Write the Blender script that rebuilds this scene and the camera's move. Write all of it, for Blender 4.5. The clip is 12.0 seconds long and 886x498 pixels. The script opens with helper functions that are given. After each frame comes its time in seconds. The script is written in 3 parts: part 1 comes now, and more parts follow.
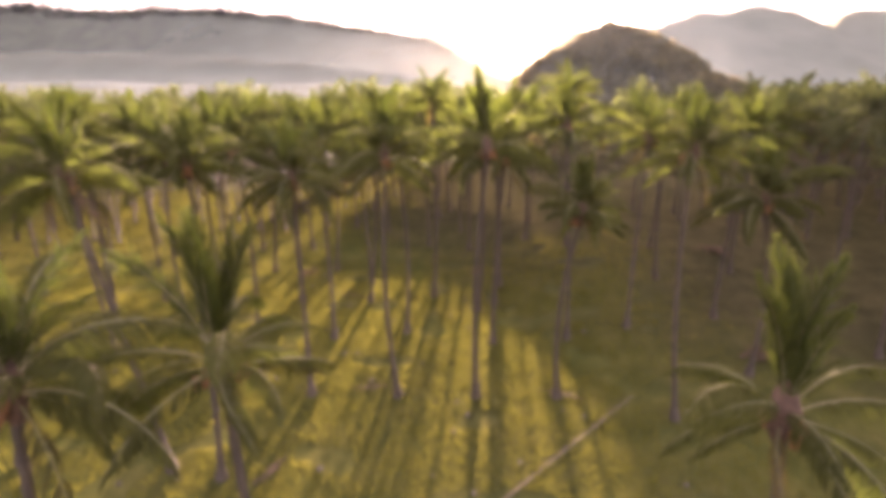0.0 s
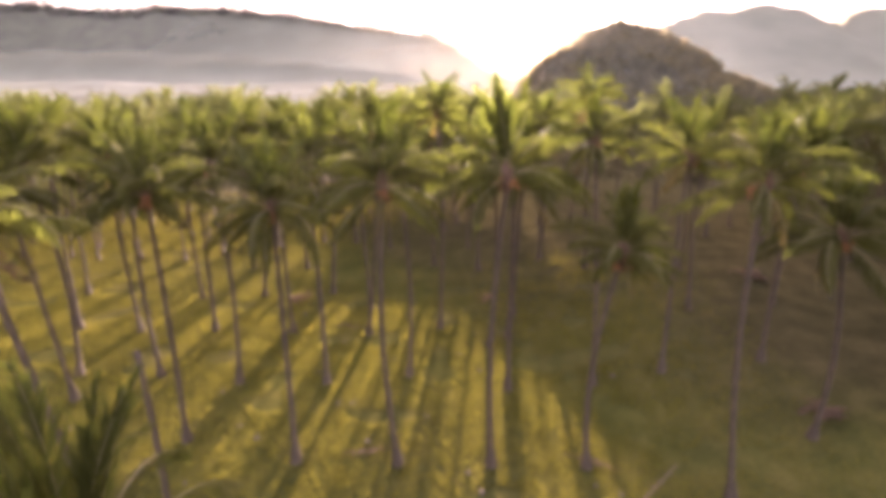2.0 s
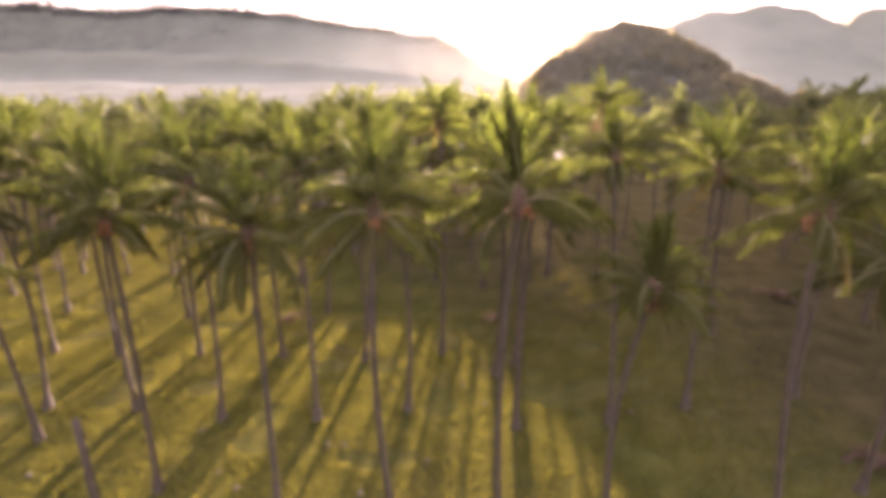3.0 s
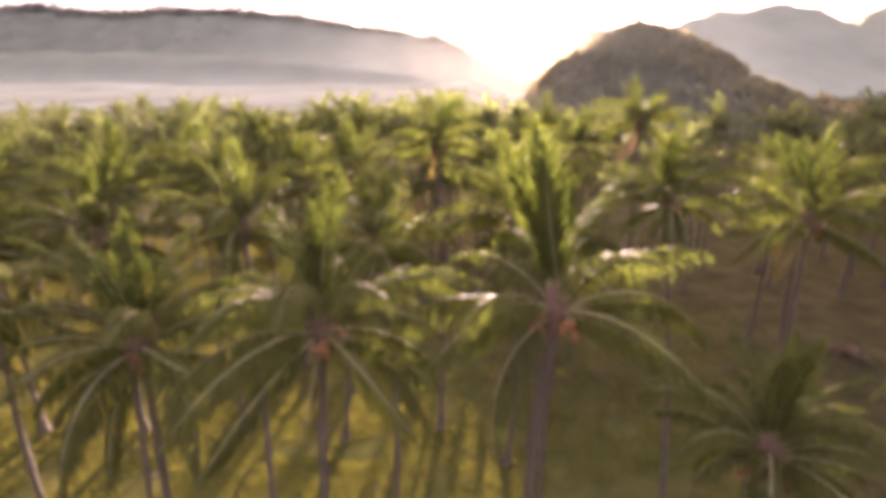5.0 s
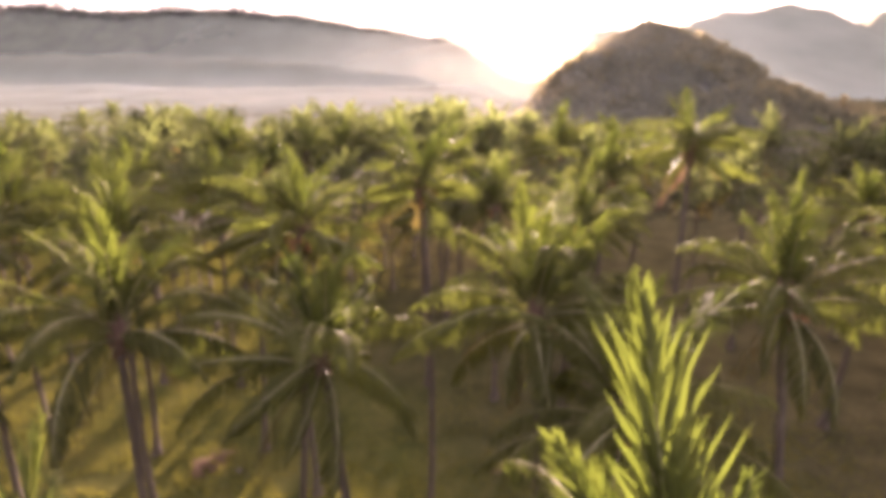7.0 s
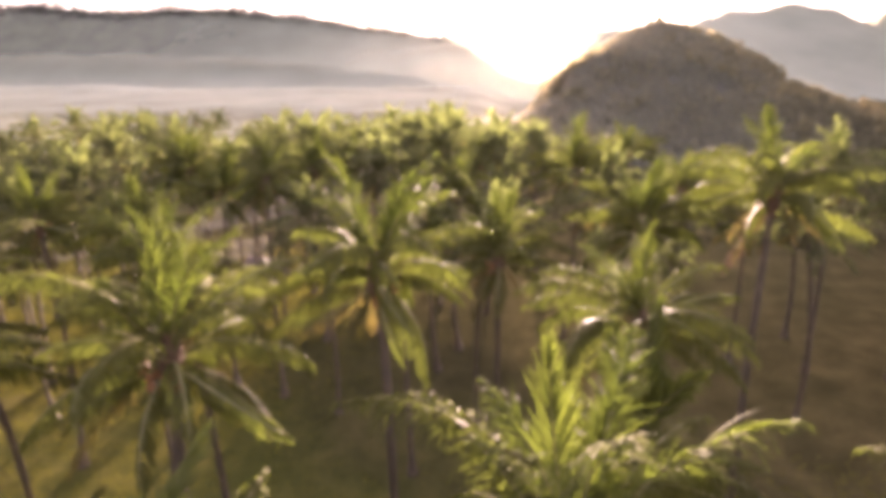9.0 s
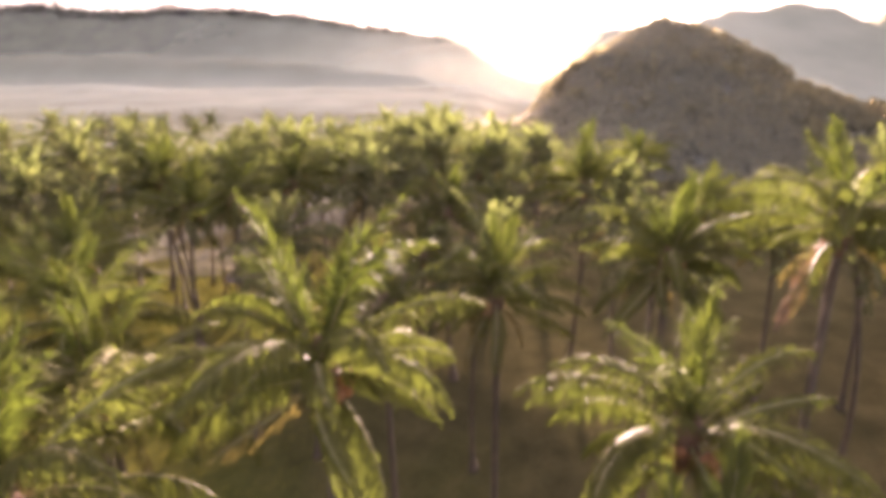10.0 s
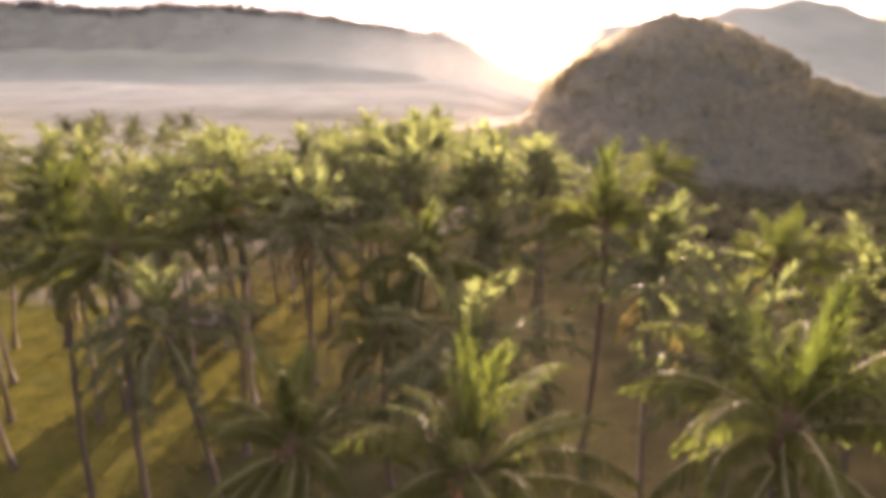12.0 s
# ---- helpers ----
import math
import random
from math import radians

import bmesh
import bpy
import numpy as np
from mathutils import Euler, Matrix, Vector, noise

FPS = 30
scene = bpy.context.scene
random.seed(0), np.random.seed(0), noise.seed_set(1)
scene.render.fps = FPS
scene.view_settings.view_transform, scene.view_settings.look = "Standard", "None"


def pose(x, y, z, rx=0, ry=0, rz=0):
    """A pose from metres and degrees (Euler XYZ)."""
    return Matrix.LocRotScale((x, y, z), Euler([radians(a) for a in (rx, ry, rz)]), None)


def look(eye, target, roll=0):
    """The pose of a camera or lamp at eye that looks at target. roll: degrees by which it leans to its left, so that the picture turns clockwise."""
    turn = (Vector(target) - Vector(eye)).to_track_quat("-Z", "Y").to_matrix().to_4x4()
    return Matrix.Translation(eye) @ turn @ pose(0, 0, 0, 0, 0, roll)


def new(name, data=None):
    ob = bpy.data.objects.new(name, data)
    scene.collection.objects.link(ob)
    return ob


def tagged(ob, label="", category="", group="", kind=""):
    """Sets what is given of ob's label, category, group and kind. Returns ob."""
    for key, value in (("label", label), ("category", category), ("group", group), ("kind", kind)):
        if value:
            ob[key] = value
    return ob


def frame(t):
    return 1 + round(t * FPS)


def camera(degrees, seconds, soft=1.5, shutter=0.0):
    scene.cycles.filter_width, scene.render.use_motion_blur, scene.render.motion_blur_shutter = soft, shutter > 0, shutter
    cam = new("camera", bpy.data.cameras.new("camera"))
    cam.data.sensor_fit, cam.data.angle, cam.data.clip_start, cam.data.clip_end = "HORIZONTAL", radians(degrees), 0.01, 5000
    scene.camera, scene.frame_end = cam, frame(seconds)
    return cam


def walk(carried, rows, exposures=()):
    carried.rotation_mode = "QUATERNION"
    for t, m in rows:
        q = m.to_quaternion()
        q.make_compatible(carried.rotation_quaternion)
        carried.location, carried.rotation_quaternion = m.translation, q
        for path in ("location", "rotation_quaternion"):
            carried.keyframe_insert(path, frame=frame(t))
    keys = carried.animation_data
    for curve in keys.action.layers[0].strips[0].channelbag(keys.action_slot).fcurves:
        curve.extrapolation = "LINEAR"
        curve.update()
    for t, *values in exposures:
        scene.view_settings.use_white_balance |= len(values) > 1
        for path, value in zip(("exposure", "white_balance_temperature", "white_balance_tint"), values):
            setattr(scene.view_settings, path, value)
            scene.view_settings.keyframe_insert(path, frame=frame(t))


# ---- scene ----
# The camera glides ahead and climbs a little: seconds, x, y, z, pitch, lean, heading.
cam = camera(75.7, 12.0, soft=6.5)
FLIGHT = [
    (0.0, 0.534, 1.057, 20.729, -15.622, 0.0, 1.879),
    (0.5, 0.354, 2.555, 20.870, -15.668, 0.0, 1.935),
    (1.0, 0.203, 4.147, 21.046, -15.703, 0.0, 2.015),
    (1.5, 0.079, 5.863, 21.251, -15.729, 0.0, 2.116),
    (2.0, -0.019, 7.719, 21.477, -15.746, 0.0, 2.231),
    (2.5, -0.092, 9.723, 21.719, -15.754, 0.0, 2.357),
    (3.0, -0.142, 11.874, 21.970, -15.755, 0.0, 2.489),
    (3.5, -0.171, 14.160, 22.226, -15.749, 0.0, 2.625),
    (4.0, -0.182, 16.566, 22.483, -15.738, 0.0, 2.760),
    (4.5, -0.177, 19.071, 22.737, -15.722, 0.0, 2.893),
    (5.0, -0.158, 21.653, 22.984, -15.703, 0.0, 3.020),
    (5.5, -0.127, 24.285, 23.222, -15.683, 0.0, 3.139),
    (6.0, -0.086, 26.944, 23.449, -15.661, 0.0, 3.250),
    (6.5, -0.036, 29.606, 23.663, -15.641, 0.0, 3.349),
    (7.0, 0.022, 32.252, 23.864, -15.623, 0.0, 3.438),
    (7.5, 0.087, 34.867, 24.052, -15.609, 0.0, 3.515),
    (8.0, 0.162, 37.442, 24.227, -15.600, 0.0, 3.579),
    (8.5, 0.246, 39.978, 24.389, -15.598, 0.0, 3.632),
    (9.0, 0.342, 42.483, 24.541, -15.606, 0.0, 3.674),
    (9.5, 0.455, 44.977, 24.685, -15.624, 0.0, 3.705),
    (10.0, 0.588, 47.495, 24.824, -15.655, 0.0, 3.728),
    (10.5, 0.748, 50.082, 24.960, -15.701, 0.0, 3.744),
    (11.0, 0.942, 52.803, 25.099, -15.763, 0.0, 3.755),
    (11.5, 1.179, 55.737, 25.243, -15.845, 0.0, 3.763),
    (12.0, 1.470, 58.984, 25.400, -15.948, 0.0, 3.772),
]
walk(cam, [(t, pose(x, y, z, 90 + pitch, lean, heading)) for t, x, y, z, pitch, lean, heading in FLIGHT], exposures=[(0.0, 3.8, 6450, 50), (3.0, 3.8, 6450, 50), (6.0, 3.78, 6450, 51), (8.0, 3.72, 6450, 48), (12.0, 3.69, 6450, 46)])

# ---- light: a low sun ahead, in the gap between the ridge and the wooded cone ----
SUN_EL, SUN_AZ = 5.15, 3.2         # degrees above the horizon, degrees to the right of +y
world = bpy.data.worlds.new("sky")
scene.world = world
world.use_nodes = True
wn, wl = world.node_tree.nodes, world.node_tree.links
sky = wn.new("ShaderNodeTexSky")
sky.sky_type, sky.sun_disc = "NISHITA", False
sky.sun_elevation, sky.sun_rotation = radians(SUN_EL), radians(SUN_AZ)
sky.altitude, sky.air_density, sky.dust_density, sky.ozone_density = 50, 1.0, 6.0, 1.0
wn["Background"].inputs["Strength"].default_value = 0.14
pale = wn.new("ShaderNodeHueSaturation")          # humid morning air: a whiter sky
pale.inputs["Saturation"].default_value = 0.6
wl.new(sky.outputs["Color"], pale.inputs["Color"])
wl.new(pale.outputs["Color"], wn["Background"].inputs["Color"])
lamp = bpy.data.lights.new("sun", "SUN")
lamp.energy, lamp.angle, lamp.color = 5.0, radians(0.85), (1.0, 0.86, 0.62)
sun = new("sun", lamp)
away = Vector((math.sin(radians(SUN_AZ)) * math.cos(radians(SUN_EL)), math.cos(radians(SUN_AZ)) * math.cos(radians(SUN_EL)), math.sin(radians(SUN_EL))))
sun.matrix_world = look(away * 300, (0, 0, 0))


# ---- materials ----
def material(name):
    m = bpy.data.materials.new(name)
    m.use_nodes = True
    nt = m.node_tree
    return m, nt.nodes, nt.links, nt.nodes["Principled BSDF"]


def noise_at(nodes, links, scale, detail=4, rough=0.55, space="Object"):
    co = nodes.new("ShaderNodeTexCoord")
    n = nodes.new("ShaderNodeTexNoise")
    n.inputs["Scale"].default_value, n.inputs["Detail"].default_value, n.inputs["Roughness"].default_value = scale, detail, rough
    links.new(co.outputs[space], n.inputs["Vector"])
    return n.outputs["Fac"]


def ramp(nodes, links, fac, stops):
    r = nodes.new("ShaderNodeValToRGB")
    while len(r.color_ramp.elements) < len(stops):
        r.color_ramp.elements.new(0.5)
    for e, (p, c) in zip(r.color_ramp.elements, stops):
        e.position, e.color = p, (*c, 1)
    links.new(fac, r.inputs["Fac"])
    return r.outputs["Color"]


def mix(nodes, links, fac, a, b, blend="MIX"):
    n = nodes.new("ShaderNodeMix")
    n.data_type, n.blend_type = "RGBA", blend
    for sock, v in ((n.inputs[0], fac), (n.inputs[6], a), (n.inputs[7], b)):
        if isinstance(v, (int, float)):
            sock.default_value = v
        elif isinstance(v, tuple):
            sock.default_value = (*v, 1)
        else:
            links.new(v, sock)
    return n.outputs[2]


def bump(nodes, links, height, strength, distance, bsdf):
    b = nodes.new("ShaderNodeBump")
    b.inputs["Strength"].default_value, b.inputs["Distance"].default_value = strength, distance
    links.new(height, b.inputs["Height"])
    links.new(b.outputs["Normal"], bsdf.inputs["Normal"])


def leaf_material(name, dark, light, through_dark, through_light, gloss=0.82, thin=0.40, island=False, onward_share=0.03):
    """A leaf: a glossy skin over a blade that lets light through."""
    m, nodes, links, p = material(name)
    info = nodes.new("ShaderNodeNewGeometry") if island else nodes.new("ShaderNodeObjectInfo")
    rnd = info.outputs["Random Per Island" if island else "Random"]
    patch = noise_at(nodes, links, 0.9, 3)
    fac = nodes.new("ShaderNodeMath")
    fac.operation = "MULTIPLY_ADD"
    fac.inputs[1].default_value = 0.6
    links.new(rnd, fac.inputs[0])
    links.new(patch, fac.inputs[2])
    sub = nodes.new("ShaderNodeMath")
    sub.operation, sub.inputs[1].default_value = "SUBTRACT", 0.3
    links.new(fac.outputs[0], sub.inputs[0])
    links.new(mix(nodes, links, sub.outputs[0], dark, light), p.inputs["Base Color"])
    p.inputs["Roughness"].default_value = gloss
    p.inputs["Specular IOR Level"].default_value = 0.022
    t = nodes.new("ShaderNodeBsdfTranslucent")
    links.new(mix(nodes, links, sub.outputs[0], through_dark, through_light), t.inputs["Color"])
    onward = nodes.new("ShaderNodeBsdfRefraction")          # a thin blade sends part of the light nearly straight on
    onward.inputs["Roughness"].default_value, onward.inputs["IOR"].default_value = 0.75, 1.25
    links.new(mix(nodes, links, sub.outputs[0], through_dark, through_light), onward.inputs["Color"])
    inner = nodes.new("ShaderNodeMixShader")
    inner.inputs[0].default_value = onward_share
    links.new(t.outputs[0], inner.inputs[1])
    links.new(onward.outputs[0], inner.inputs[2])
    s = nodes.new("ShaderNodeMixShader")
    s.inputs[0].default_value = thin
    links.new(p.outputs[0], s.inputs[1])
    links.new(inner.outputs[0], s.inputs[2])
    links.new(s.outputs[0], nodes["Material Output"].inputs["Surface"])
    return m


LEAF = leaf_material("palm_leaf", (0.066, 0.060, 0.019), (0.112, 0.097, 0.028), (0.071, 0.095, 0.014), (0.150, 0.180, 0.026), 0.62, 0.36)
LEAF_YOUNG = leaf_material("young_palm_leaf", (0.061, 0.061, 0.019), (0.104, 0.097, 0.028), (0.053, 0.078, 0.010), (0.120, 0.152, 0.018), 0.65, 0.33)
LEAF_OLD = leaf_material("yellowing_palm_leaf", (0.085, 0.072, 0.028), (0.16, 0.11, 0.035), (0.13, 0.112, 0.030), (0.23, 0.165, 0.035), 0.8, 0.34)
LEAF_DEAD = leaf_material("dead_palm_leaf", (0.10, 0.065, 0.045), (0.19, 0.125, 0.08), (0.14, 0.085, 0.05), (0.22, 0.13, 0.07), 0.7, 0.3)
# palm_leaf again, paler and bluer: some of the grove's haze is in the colour
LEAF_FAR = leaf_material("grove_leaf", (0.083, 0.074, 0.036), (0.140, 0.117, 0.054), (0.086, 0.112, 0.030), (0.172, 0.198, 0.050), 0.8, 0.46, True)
# lighter than hill_leaf: haze over hill and far woods put into the colour
HAZED_SCRUB = leaf_material("hazed_hill_leaf", (0.092, 0.079, 0.042), (0.158, 0.130, 0.068), (0.19, 0.165, 0.09), (0.32, 0.265, 0.13), 0.95, 0.45, True)
SHRUB = leaf_material("hill_leaf", (0.060, 0.056, 0.032), (0.115, 0.10, 0.055), (0.12, 0.11, 0.05), (0.22, 0.19, 0.085), 0.9, 0.45, True)


def bark_material():
    m, nodes, links, p = material("palm_bark")
    co = nodes.new("ShaderNodeTexCoord")
    rings = nodes.new("ShaderNodeTexWave")
    rings.wave_type, rings.bands_direction = "BANDS", "Z"
    rings.inputs["Scale"].default_value, rings.inputs["Distortion"].default_value = 2.2, 1.2
    links.new(co.outputs["Object"], rings.inputs["Vector"])
    grey = ramp(nodes, links, noise_at(nodes, links, 1.3, 5), [(0.3, (0.054, 0.035, 0.019)), (0.55, (0.095, 0.063, 0.034)), (0.75, (0.155, 0.108, 0.060))])
    links.new(mix(nodes, links, 0.35, grey, mix(nodes, links, rings.outputs["Fac"], (0.042, 0.029, 0.018), (0.138, 0.098, 0.064))), p.inputs["Base Color"])
    p.inputs["Roughness"].default_value = 0.85
    bump(nodes, links, rings.outputs["Fac"], 0.5, 0.03, p)
    return m


def plain(name, dark, light, scale, rough=0.8, relief=0.0):
    m, nodes, links, p = material(name)
    n = noise_at(nodes, links, scale, 5)
    links.new(ramp(nodes, links, n, [(0.3, dark), (0.7, light)]), p.inputs["Base Color"])
    p.inputs["Roughness"].default_value = rough
    if relief:
        bump(nodes, links, n, 0.6, relief, p)
    return m


BARK = bark_material()
RIB = plain("frond_rib", (0.15, 0.13, 0.05), (0.24, 0.20, 0.085), 2.0, 0.6)
RIB.node_tree.nodes["Principled BSDF"].inputs["Specular IOR Level"].default_value = 0.2
FIBRE = plain("crown_fibre", (0.08, 0.042, 0.024), (0.18, 0.098, 0.054), 6.0, 0.95, 0.03)
NUT = plain("ripening_nut", (0.20, 0.085, 0.03), (0.36, 0.15, 0.045), 4.0, 0.7)
HUSK = plain("dry_husk", (0.07, 0.05, 0.035), (0.20, 0.15, 0.10), 5.0, 0.95, 0.02)
EARTH = plain("trodden_earth", (0.13, 0.085, 0.05), (0.24, 0.17, 0.105), 1.5, 0.95, 0.03)


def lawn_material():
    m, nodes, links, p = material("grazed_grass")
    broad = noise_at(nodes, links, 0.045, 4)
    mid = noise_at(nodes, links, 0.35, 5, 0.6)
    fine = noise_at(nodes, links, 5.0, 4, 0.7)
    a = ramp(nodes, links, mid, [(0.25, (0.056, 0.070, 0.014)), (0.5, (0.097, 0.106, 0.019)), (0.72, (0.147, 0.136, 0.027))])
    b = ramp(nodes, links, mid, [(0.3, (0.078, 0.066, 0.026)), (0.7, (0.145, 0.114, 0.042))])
    # c: litter brown, darkened to paint in the shade right and behind
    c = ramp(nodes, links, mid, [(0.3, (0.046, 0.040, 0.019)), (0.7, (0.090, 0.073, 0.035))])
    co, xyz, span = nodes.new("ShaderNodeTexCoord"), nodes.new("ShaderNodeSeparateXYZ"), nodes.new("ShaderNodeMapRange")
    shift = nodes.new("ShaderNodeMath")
    shift.operation, shift.inputs[1].default_value = "MULTIPLY_ADD", 60.0          # ragged edge of the litter brown painted for shade
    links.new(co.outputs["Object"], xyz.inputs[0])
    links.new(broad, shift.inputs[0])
    deep = nodes.new("ShaderNodeMath")          # more litter and painted shade deeper in the grove
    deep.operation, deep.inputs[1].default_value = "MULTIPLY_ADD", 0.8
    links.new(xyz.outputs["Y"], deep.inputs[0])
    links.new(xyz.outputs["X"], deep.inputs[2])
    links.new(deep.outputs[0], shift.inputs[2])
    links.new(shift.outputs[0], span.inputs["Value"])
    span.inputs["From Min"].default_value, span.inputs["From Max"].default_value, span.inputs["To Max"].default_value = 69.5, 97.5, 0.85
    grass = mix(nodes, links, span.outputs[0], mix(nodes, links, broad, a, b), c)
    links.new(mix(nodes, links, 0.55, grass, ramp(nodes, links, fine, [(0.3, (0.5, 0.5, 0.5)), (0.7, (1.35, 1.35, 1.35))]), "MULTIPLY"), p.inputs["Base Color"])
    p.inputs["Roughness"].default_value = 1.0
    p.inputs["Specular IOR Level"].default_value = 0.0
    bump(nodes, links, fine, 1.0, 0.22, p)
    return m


def slope_material(name, base):
    """Distant wooded slopes: dry and green patches with a rough relief of tree tops."""
    m, nodes, links, p = material(name)
    n = noise_at(nodes, links, 0.03, 6, 0.65)
    links.new(ramp(nodes, links, n, [(0.3, tuple(c * 0.6 for c in base)), (0.7, tuple(c * 1.5 for c in base))]), p.inputs["Base Color"])
    p.inputs["Roughness"].default_value = 1.0
    p.inputs["Specular IOR Level"].default_value = 0.0
    bump(nodes, links, n, 1.0, 6.0, p)
    return m


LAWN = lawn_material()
# greyer and paler than the ridge woods: haze put into the leaf colour
CREST = plain("far_crest_leaf", (0.10, 0.09, 0.07), (0.17, 0.15, 0.12), 0.1, 1.0)
SLOPE = slope_material("wooded_slope", (0.115, 0.10, 0.066))
RIDGE = slope_material("far_wooded_ridge", (0.085, 0.085, 0.055))
RIDGE_FAR = slope_material("farthest_wooded_ridge", (0.075, 0.080, 0.048))


def mist_material(name, scale, thin_fac, thick_fac, low, high, first, last, axis="Z", forward=0.0, spread=0.5, across=None):
    """White droplets that scatter light both ways and, by the share forward, mostly straight on; patches from thin_fac to thick_fac, fading from
    first to last along the axis between low and high, and out towards both ends of across (middle, half width) along x."""
    m, nodes, links, p = material(name)
    nodes.remove(p)
    d, t, clear = nodes.new("ShaderNodeBsdfDiffuse"), nodes.new("ShaderNodeBsdfTranslucent"), nodes.new("ShaderNodeBsdfTransparent")
    d.inputs["Color"].default_value = t.inputs["Color"].default_value = (0.83, 0.78, 0.56, 1)
    onward, ahead = nodes.new("ShaderNodeBsdfRefraction"), nodes.new("ShaderNodeBsdfGlossy")
    onward.inputs["IOR"].default_value = 1.3
    for n in (onward, ahead):
        n.inputs["Roughness"].default_value = spread
        n.inputs["Color"].default_value = (0.95, 0.87, 0.72, 1)
    both, straight, all_ways, veil = (nodes.new("ShaderNodeMixShader") for _ in range(4))
    all_ways.inputs[0].default_value = forward
    for n, x, y in ((both, d, t), (straight, onward, ahead), (all_ways, both, straight), (veil, clear, all_ways)):
        links.new(x.outputs[0], n.inputs[1])
        links.new(y.outputs[0], n.inputs[2])
    amount = ramp(nodes, links, noise_at(nodes, links, scale, 4), [(0.3, (thin_fac,) * 3), (0.65, (thick_fac,) * 3)])
    co, xyz = nodes.new("ShaderNodeTexCoord"), nodes.new("ShaderNodeSeparateXYZ")
    links.new(co.outputs["Object"], xyz.inputs[0])

    def fade(socket, lo, hi, a, b):
        span = nodes.new("ShaderNodeMapRange")
        span.interpolation_type = "SMOOTHSTEP"
        links.new(socket, span.inputs["Value"])
        for key, value in (("From Min", lo), ("From Max", hi), ("To Min", a), ("To Max", b)):
            span.inputs[key].default_value = value
        return span.outputs[0]

    amount = mix(nodes, links, 1.0, amount, fade(xyz.outputs[axis], low, high, first, last), "MULTIPLY")
    if across:
        for sign in (-1, 1):
            amount = mix(nodes, links, 1.0, amount, fade(xyz.outputs["X"], across[0] + sign * across[1], across[0] + sign * across[1] * 0.15, 0.0, 1.0), "MULTIPLY")
    links.new(amount, veil.inputs[0])
    links.new(veil.outputs[0], nodes["Material Output"].inputs["Surface"])
    return m


MIST = mist_material("valley_mist", 0.012, 0.32, 0.60, 112, 250, 0.0, 1.0, "Y", 0.05, 0.6)
MIST_FOOT = mist_material("foothill_mist", 0.008, 0.36, 0.48, 18, 58, 1.6, 0.85)
# denser to the east: brightening towards the sun put into the mist
MIST_RIDGE = mist_material("ridge_mist", 0.006, 0.26, 0.39, -900, 0, 0.70, 1.5, "X")
# denser at its sunward end, to add the same glow
MIST_FAR = mist_material("mountain_mist", 0.005, 0.42, 0.62, 250, 1100, 1.2, 0.8, "X")
# kept to the sunward flank: haze and glare added as mist
MIST_HILL = mist_material("hill_mist", 0.02, 0.12, 0.16, 6, 52, 0.8, 1.2, "Z", 0.26, 0.62, (20, 125))
# thickest below the sun: the bank stands in for the glow around it
MIST_SADDLE = mist_material("saddle_mist", 0.008, 0.55, 0.80, 40, 132, 1.1, 0.0, "Z", 0.11, 0.62, (60, 480))


# ---- mesh helpers ----
def mesh_from(name, verts, faces, mats, slots=None, smooth=False):
    me = bpy.data.meshes.new(name)
    me.from_pydata([tuple(v) for v in verts], [], [tuple(f) for f in faces])
    for m in mats:
        me.materials.append(m)
    if slots is not None:
        me.polygons.foreach_set("material_index", np.asarray(slots, dtype=np.int32))
    if smooth:
        me.polygons.foreach_set("use_smooth", np.ones(len(me.polygons), dtype=bool))
    me.update()
    return me


def part(name, me, parent, local=None, label=""):
    ob = new(name, me)
    ob.parent = parent
    if local is not None:
        ob.matrix_basis = local
    return tagged(ob, label)


def tube(points, radii, sides):
    """Rings round a line of points, as verts and quads, closed at the far end."""
    verts, faces = [], []
    pts = [Vector(p) for p in points]
    for i, p in enumerate(pts):
        d = (pts[min(i + 1, len(pts) - 1)] - pts[max(i - 1, 0)]).normalized()
        u = d.cross(Vector((1, 0, 0)) if abs(d.x) < 0.8 else Vector((0, 1, 0))).normalized()
        w = d.cross(u)
        for k in range(sides):
            a = 2 * math.pi * k / sides
            verts.append(p + (u * math.cos(a) + w * math.sin(a)) * radii[i])
    for i in range(len(pts) - 1):
        for k in range(sides):
            a, b = i * sides + k, i * sides + (k + 1) % sides
            faces.append((a, b, b + sides, a + sides))
    faces.append(tuple(range((len(pts) - 1) * sides, len(pts) * sides)))
    return verts, faces


def blob(rng, r, squash=1.0, rough=0.2):
    bm = bmesh.new()
    bmesh.ops.create_icosphere(bm, subdivisions=1, radius=r)
    for v in bm.verts:
        v.co *= 1 + rng.uniform(-rough, rough)
        v.co.z *= squash
    verts, faces = [v.co.copy() for v in bm.verts], [tuple(v.index for v in f.verts) for f in bm.faces]
    bm.free()
    return verts, faces


# ---- the lie of the land: a level lawn, then a long gentle rise behind a curved edge, up to the foot of the hill ----
# edge follows the shade line; the rise is shaped to put that shade there
LAWN_SHADE_EDGE = [(-90, 84), (-60, 78), (-40, 71), (-18, 66), (-6, 65.5), (0, 62), (3, 58.5), (5, 53), (7, 49.5), (9, 45.5), (11, 40), (14, 36), (24, 31), (60, 28)]


